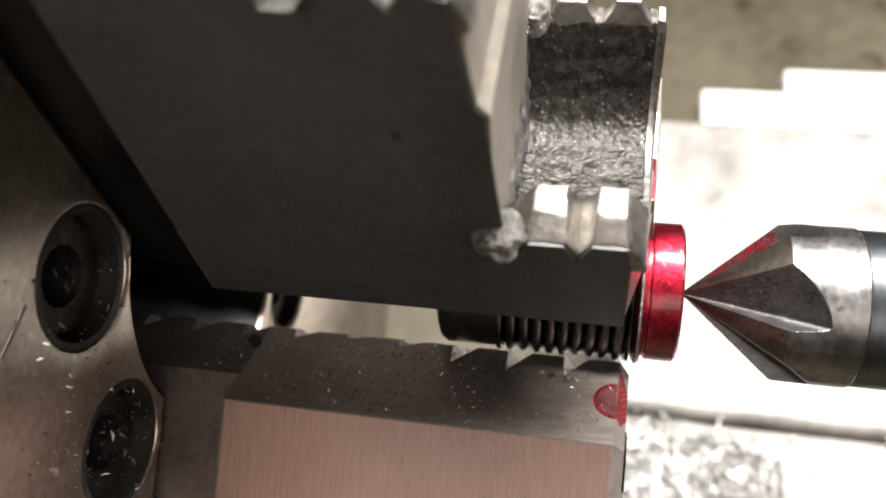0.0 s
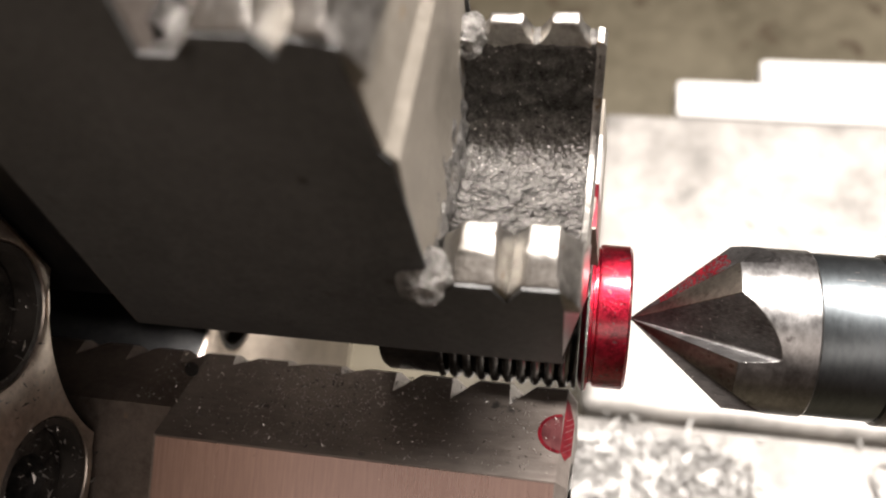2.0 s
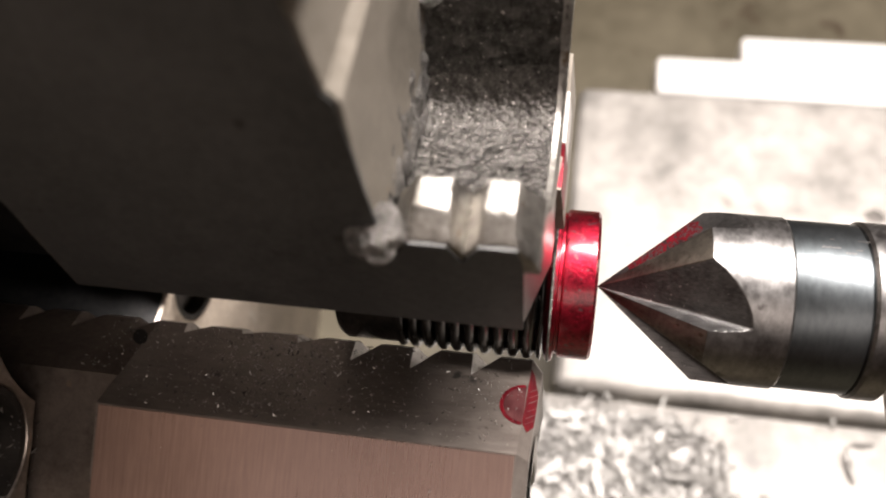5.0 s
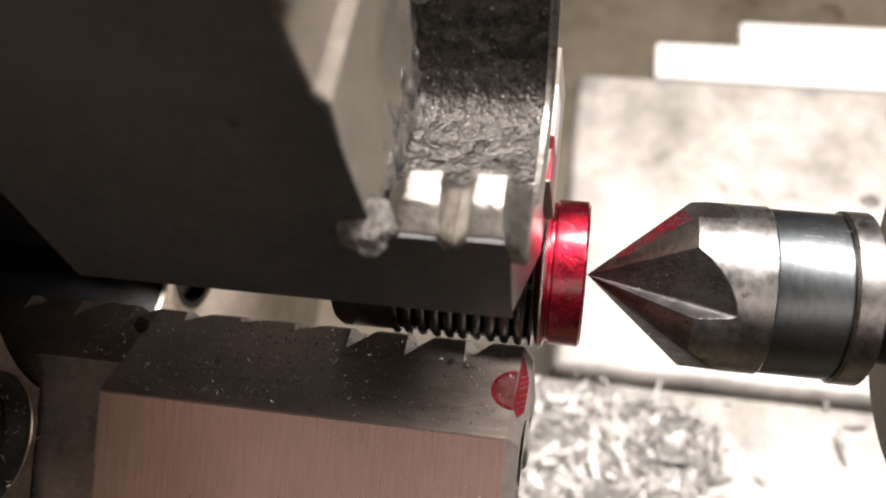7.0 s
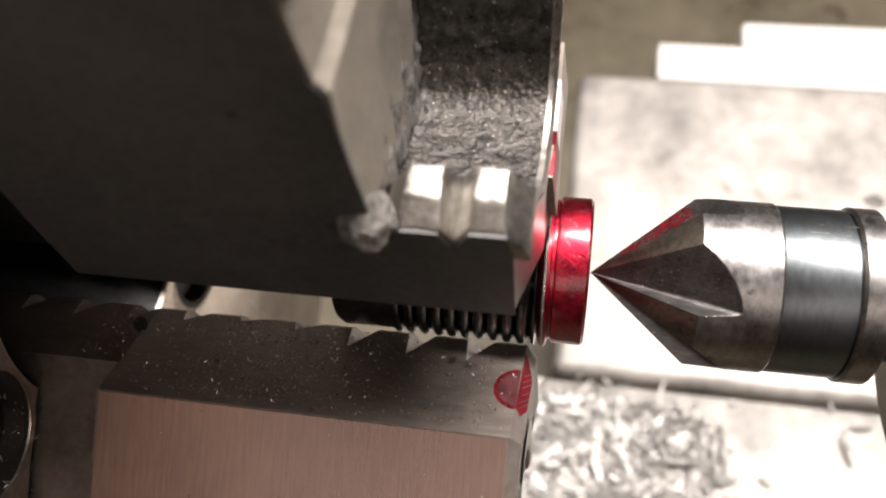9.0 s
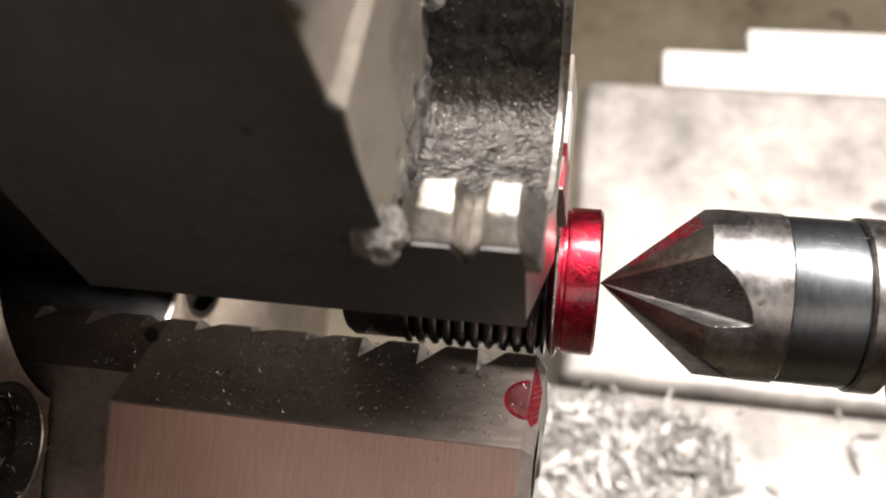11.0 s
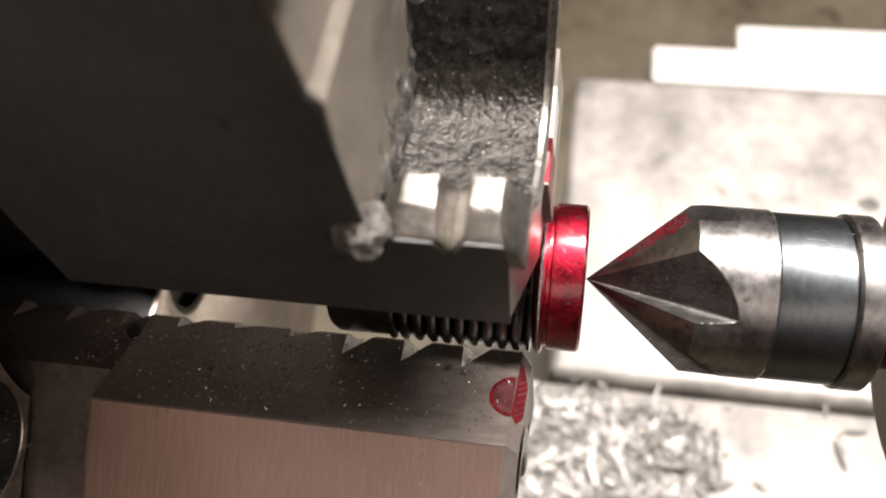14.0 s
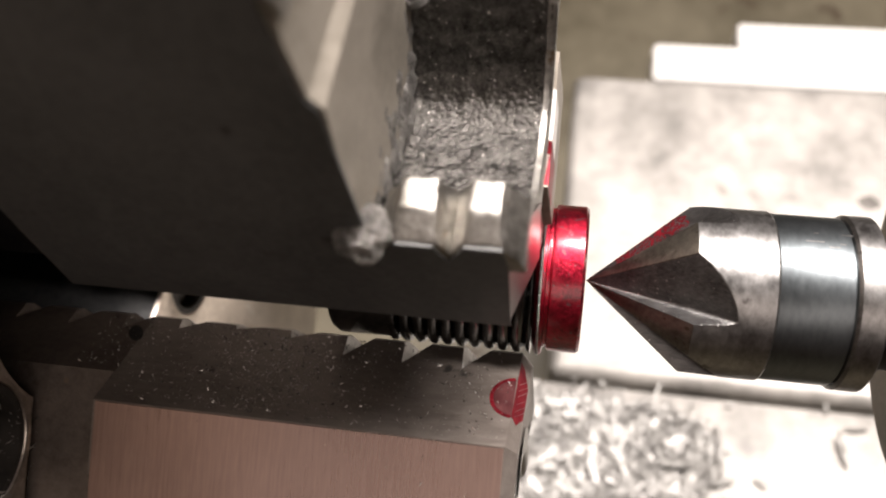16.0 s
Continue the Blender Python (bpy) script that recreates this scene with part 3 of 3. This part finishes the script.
# ---- workpiece ----
def workpiece():
    wp = thing("threaded_plug", "black threaded steel plug with red inked collar in the jaws", "plug", at(0, 0, 0))
    prof = [(-0.2, 5.2), (-0.2, 6.55), (-0.45, 6.8), (-2.9, 6.8), (-3.1, 6.75), (-3.2, 6.5), (-3.45, 6.5), (-3.6, 7.15), (-3.95, 7.3), (-4.3, 6.9), (-4.5, 6.2)]
    part("inked_collar", turned(bmesh.new(), [(-0.6, 0.01), (-0.6, 4.8)] + prof, 128), RED, wp, "red inked collar")
    part("rubbed_edge", turned(bmesh.new(), [(-3.78, 7.20), (-3.88, 7.30), (-3.97, 7.325), (-4.06, 7.25)], 128), BURR, wp, "bright rubbed edge of the flange")
    n, turns, rows = 72, 10, []
    bm = bmesh.new()
    for k in range(int(turns * 24) + 1):
        x = -4.6 - k / 24 * 1.28
        rows.append([(x, 0, i) for i in range(n)])
    rings = []
    for row in rows:
        ring = []
        for x, _, i in row:
            ph = ((x / 1.28) + i / n) % 1.0
            tri = abs(ph * 2 - 1)
            r = 6.30 + 0.90 * math.sqrt(max(0.0, 1 - (1 - tri) ** 2))
            a = 2 * math.pi * i / n
            ring.append((x, r * math.cos(a), r * math.sin(a)))
        rings.append(ring)
    part("thread", loft(bm, rings), THREAD, wp, "black cut thread", 25)
    part("plain_end", turned(bmesh.new(), [(-17.5, 6.9), (-22.4, 6.95), (-23.0, 6.6), (-23.4, 5.6), (-23.5, 0.01)], 96), THREAD, wp)


workpiece()


# ---- countersink and its holder ----
FLUTES = 5


def countersink():
    cs = thing("countersink", "bright steel five-flute countersink with a red smear on its cone", "countersink", at(0, 0, 0))
    c, p = Vector((0, -0.484, 0.875)), Vector((0, 0.875, 0.484))
    pt = lambda x, a, b: Vector((x, 0, 0)) + c * a + p * b
    tip, up, low, end = pt(0, 0, 0), pt(9.2, 7.02, 2.95), pt(8.75, 7.08, -2.80), pt(12.4, 7.17, -2.55)
    inside = pt(9.3, 6.9, -0.3)
    planes = []
    for q1 in (up, low):
        nr = q1.cross(end).normalized()
        planes.append(nr if inside.dot(nr) > 0 else -nr)
    n = 720
    xs = [0.02] + [0.06 * i for i in range(1, 215)] + [13.2, 14.2, 14.9, 15.3, 15.5]
    turn, rings = np.arange(n) * 2 * math.pi / n, []
    for x in xs:
        full = min(x * 0.855, 7.62) if x < 15.35 else 7.45
        r = np.full(n, full)
        for k in range(FLUTES):
            b = turn + 2 * math.pi * k / FLUTES
            cuts = []
            for nr in planes:
                rise = nr.y * np.cos(b) + nr.z * np.sin(b)
                cuts.append(np.where(rise > 1e-6, -nr.x * x / np.maximum(rise, 1e-6), 99.0))
            blend = 0.26 * min(x, 9.0)
            soft = np.maximum(0.0, blend - np.abs(cuts[0] - cuts[1])) ** 2 / (4 * blend)
            r = np.minimum(r, np.maximum(np.maximum(*cuts) + soft, 0.02))
        rings.append([(x, q * math.cos(a), q * math.sin(a)) for q, a in zip(r, turn)])
    head = part("fluted_head", loft(bmesh.new(), rings), TOOL, cs, "fluted cone with grinding marks", 24)
    for extra in (FLUTE, RED_MARK, STRAW):
        head.data.materials.append(extra)
    for f in head.data.polygons:
        q = f.center / MM
        lean = math.degrees(math.atan2(q.z, q.y))
        if len(f.vertices) == 4 and math.hypot(q.y, q.z) < min(q.x * 0.855, 7.62) - 0.07 and q.x < 15:
            f.material_index = 2 if 2.6 < q.x < 8.3 + noise.noise(q * 1.5) and 20 < lean < 70 and noise.noise(q * 4.0) < 0.08 else 1
        elif q.x < 8.9:
            f.material_index = 3
    for x, wide, lift in ((17.6, 1.5, 34), (19.4, 0.9, 30), (20.3, 0.5, 33), (18.4, 0.4, 42), (20.6, 1.0, 42)):
        bar = part("engraved_bar", box(bmesh.new(), x, x + wide, -0.07, 0.07, 7.40, 7.46, 0.02, 1), TOOL, cs, "", 0)
        bar.matrix_basis = pose(0, 0, 0, 21 - lift)
    part("shank", turned(bmesh.new(), [(15.4, 7.35), (15.6, 7.45), (21.3, 7.45), (21.4, 7.1), (21.7, 7.1)], 128), SHANK, cs)
    part("stop_ring", turned(bmesh.new(), [(21.55, 6.0), (21.55, 7.5), (21.8, 7.75), (23.8, 7.75), (24.0, 7.5), (24.0, 5.0)], 128), TOOL, cs)
    part("arbor", turned(bmesh.new(), [(24.1, 5.6), (62, 5.6)], 64), BLACK, cs, "dark round arbor")
    holder = thing("drill_chuck", "grey steel drill chuck gripping the tool's arbor", "drill chuck", at(0, 0, 0))
    for k in range(3):
        q = 210 + 30 + 120 * k
        jwm = part("holder_jaw", box(bmesh.new(), 29.0, 60, -2.4, 2.4, 5.65, 11.5, 0.5), WORN, holder)
        jwm.matrix_basis = pose(0, 0, 0, q)
    part("sleeve", slab(bmesh.new(), round_loop(0, 0, 19, 72), [round_loop(0, 0, 12.2, 48)], 31.2, 95), STEP, holder, "light grey sleeve")
    part("holder_body", turned(bmesh.new(), [(60.2, 11.4), (150, 11.4)], 48), SHANK, holder)


countersink()


# ---- swarf ----
def swarf():
    rng = random.Random(4)
    bm = bmesh.new()

    def chip(place, length, width, curl, rot):
        n = 5
        rows = []
        for i in range(n + 1):
            u = (i / n - 0.5) * length
            lift = curl * (1 - (2 * i / n - 1) ** 2) * length
            for w in (-0.5, 0.5):
                taper = width * (1 - 0.6 * abs(2 * i / n - 1) ** 2)
                rows.append(Vector((u, w * taper, lift + 0.12 * width * (i % 2))))
        verts = [bm.verts.new(rot @ v + place) for v in rows]
        for i in range(n):
            a = 2 * i
            bm.faces.new((verts[a], verts[a + 1], verts[a + 3], verts[a + 2]))

    for _ in range(3400):
        x, y = rng.uniform(-30, 62), rng.uniform(-13, 22.5)
        thick = max(0.0, 1 - max(0.0, (x - 20 + (y - 15) * 0.35) / 10))
        if rng.random() > thick + 0.012:
            continue
        rot = Euler((rng.uniform(-0.35, 0.35), rng.uniform(-0.14, 0.14), rng.uniform(0, 6.28))).to_matrix()
        big = rng.random() < 0.22
        chip(Vector((x, y, rng.uniform(0.3, 1.7))), rng.uniform(6, 12) if big else rng.uniform(2.5, 6), rng.uniform(0.7, 1.3) if big else rng.uniform(0.5, 1.0), rng.uniform(-0.04, 0.16), rot)
    for _ in range(9):
        rot = Euler((rng.uniform(-0.4, 0.4), rng.uniform(-0.4, 0.4), rng.uniform(0, 6.28))).to_matrix()
        chip(Vector((rng.uniform(-2, 70), rng.gauss(24.5, 1.2), 1.0)), rng.uniform(0.8, 2.2), rng.uniform(0.4, 0.9), 0.1, rot)
    ob = part("swarf", bm, CHIP, None, sharp=0)
    ob.matrix_basis = at(0, 0, -92.4)
    tagged(ob, "loose curled aluminium swarf heaped on the front plate", "swarf", kind="stuff")
    # fine chips that lie on the front jaw's slope, and a few on its ground flank and on the chuck
    slope = 6.45 / 10.1
    turn = Matrix.Rotation(radians(120), 3, "X")
    for name, label, mat, count, size in (("fine_chips", "fine glinting steel chips on the jaw's slope", SPECK, 3000, 0.10), ("dark_crumbs", "small dark oily crumbs on the jaw's slope", GRIME_SHADE, 900, 0.13)):
        bm = bmesh.new()
        for k in range(count):
            if k % (3 if mat is SPECK else 12) == 0:
                q, r = rng.uniform(0.6, 2.4), rng.uniform(18.5, 46)
                p = Vector((FACE + 0.04, -r * math.sin(q), r * math.cos(q)))
            elif k % 70 == 1:
                p = turn @ Vector((rng.uniform(-41, -6), 10.82, rng.uniform(14, 30)))
            else:
                x = rng.gauss(-27, 4.6) if rng.random() < 0.5 else rng.uniform(-46, -5.8)
                h = rng.uniform(0.8, 10.2) if x > -41 else rng.uniform(0.8, 7)
                if not -46 < x < -5.8:
                    continue
                p = turn @ Vector((x, h, 7.35 + (h - 0.5) * slope - 0.05))
            s = 0.035 + size * rng.random() ** 3 * (2.4 if p.x < FACE + 1 else 1.0)
            rot = Euler((rng.uniform(0, 6.28), rng.uniform(0, 6.28), rng.uniform(0, 6.28))).to_matrix()
            vs = [bm.verts.new(p + rot @ Vector(c) * s) for c in ((-2.2, -0.4, 0), (2.2, -0.4, 0.2), (0, 0.55, -0.2), (0.2, 0, 0.5))]
            for f in ((0, 1, 2), (0, 1, 3), (1, 2, 3), (0, 2, 3)):
                bm.faces.new([vs[q] for q in f])
        ob = part(name, bm, mat, None, sharp=0)
        ob.matrix_basis = at(0, 0, 0)
        tagged(ob, label, "metal chips", kind="stuff")


swarf()


def motions():
    pass


motions()
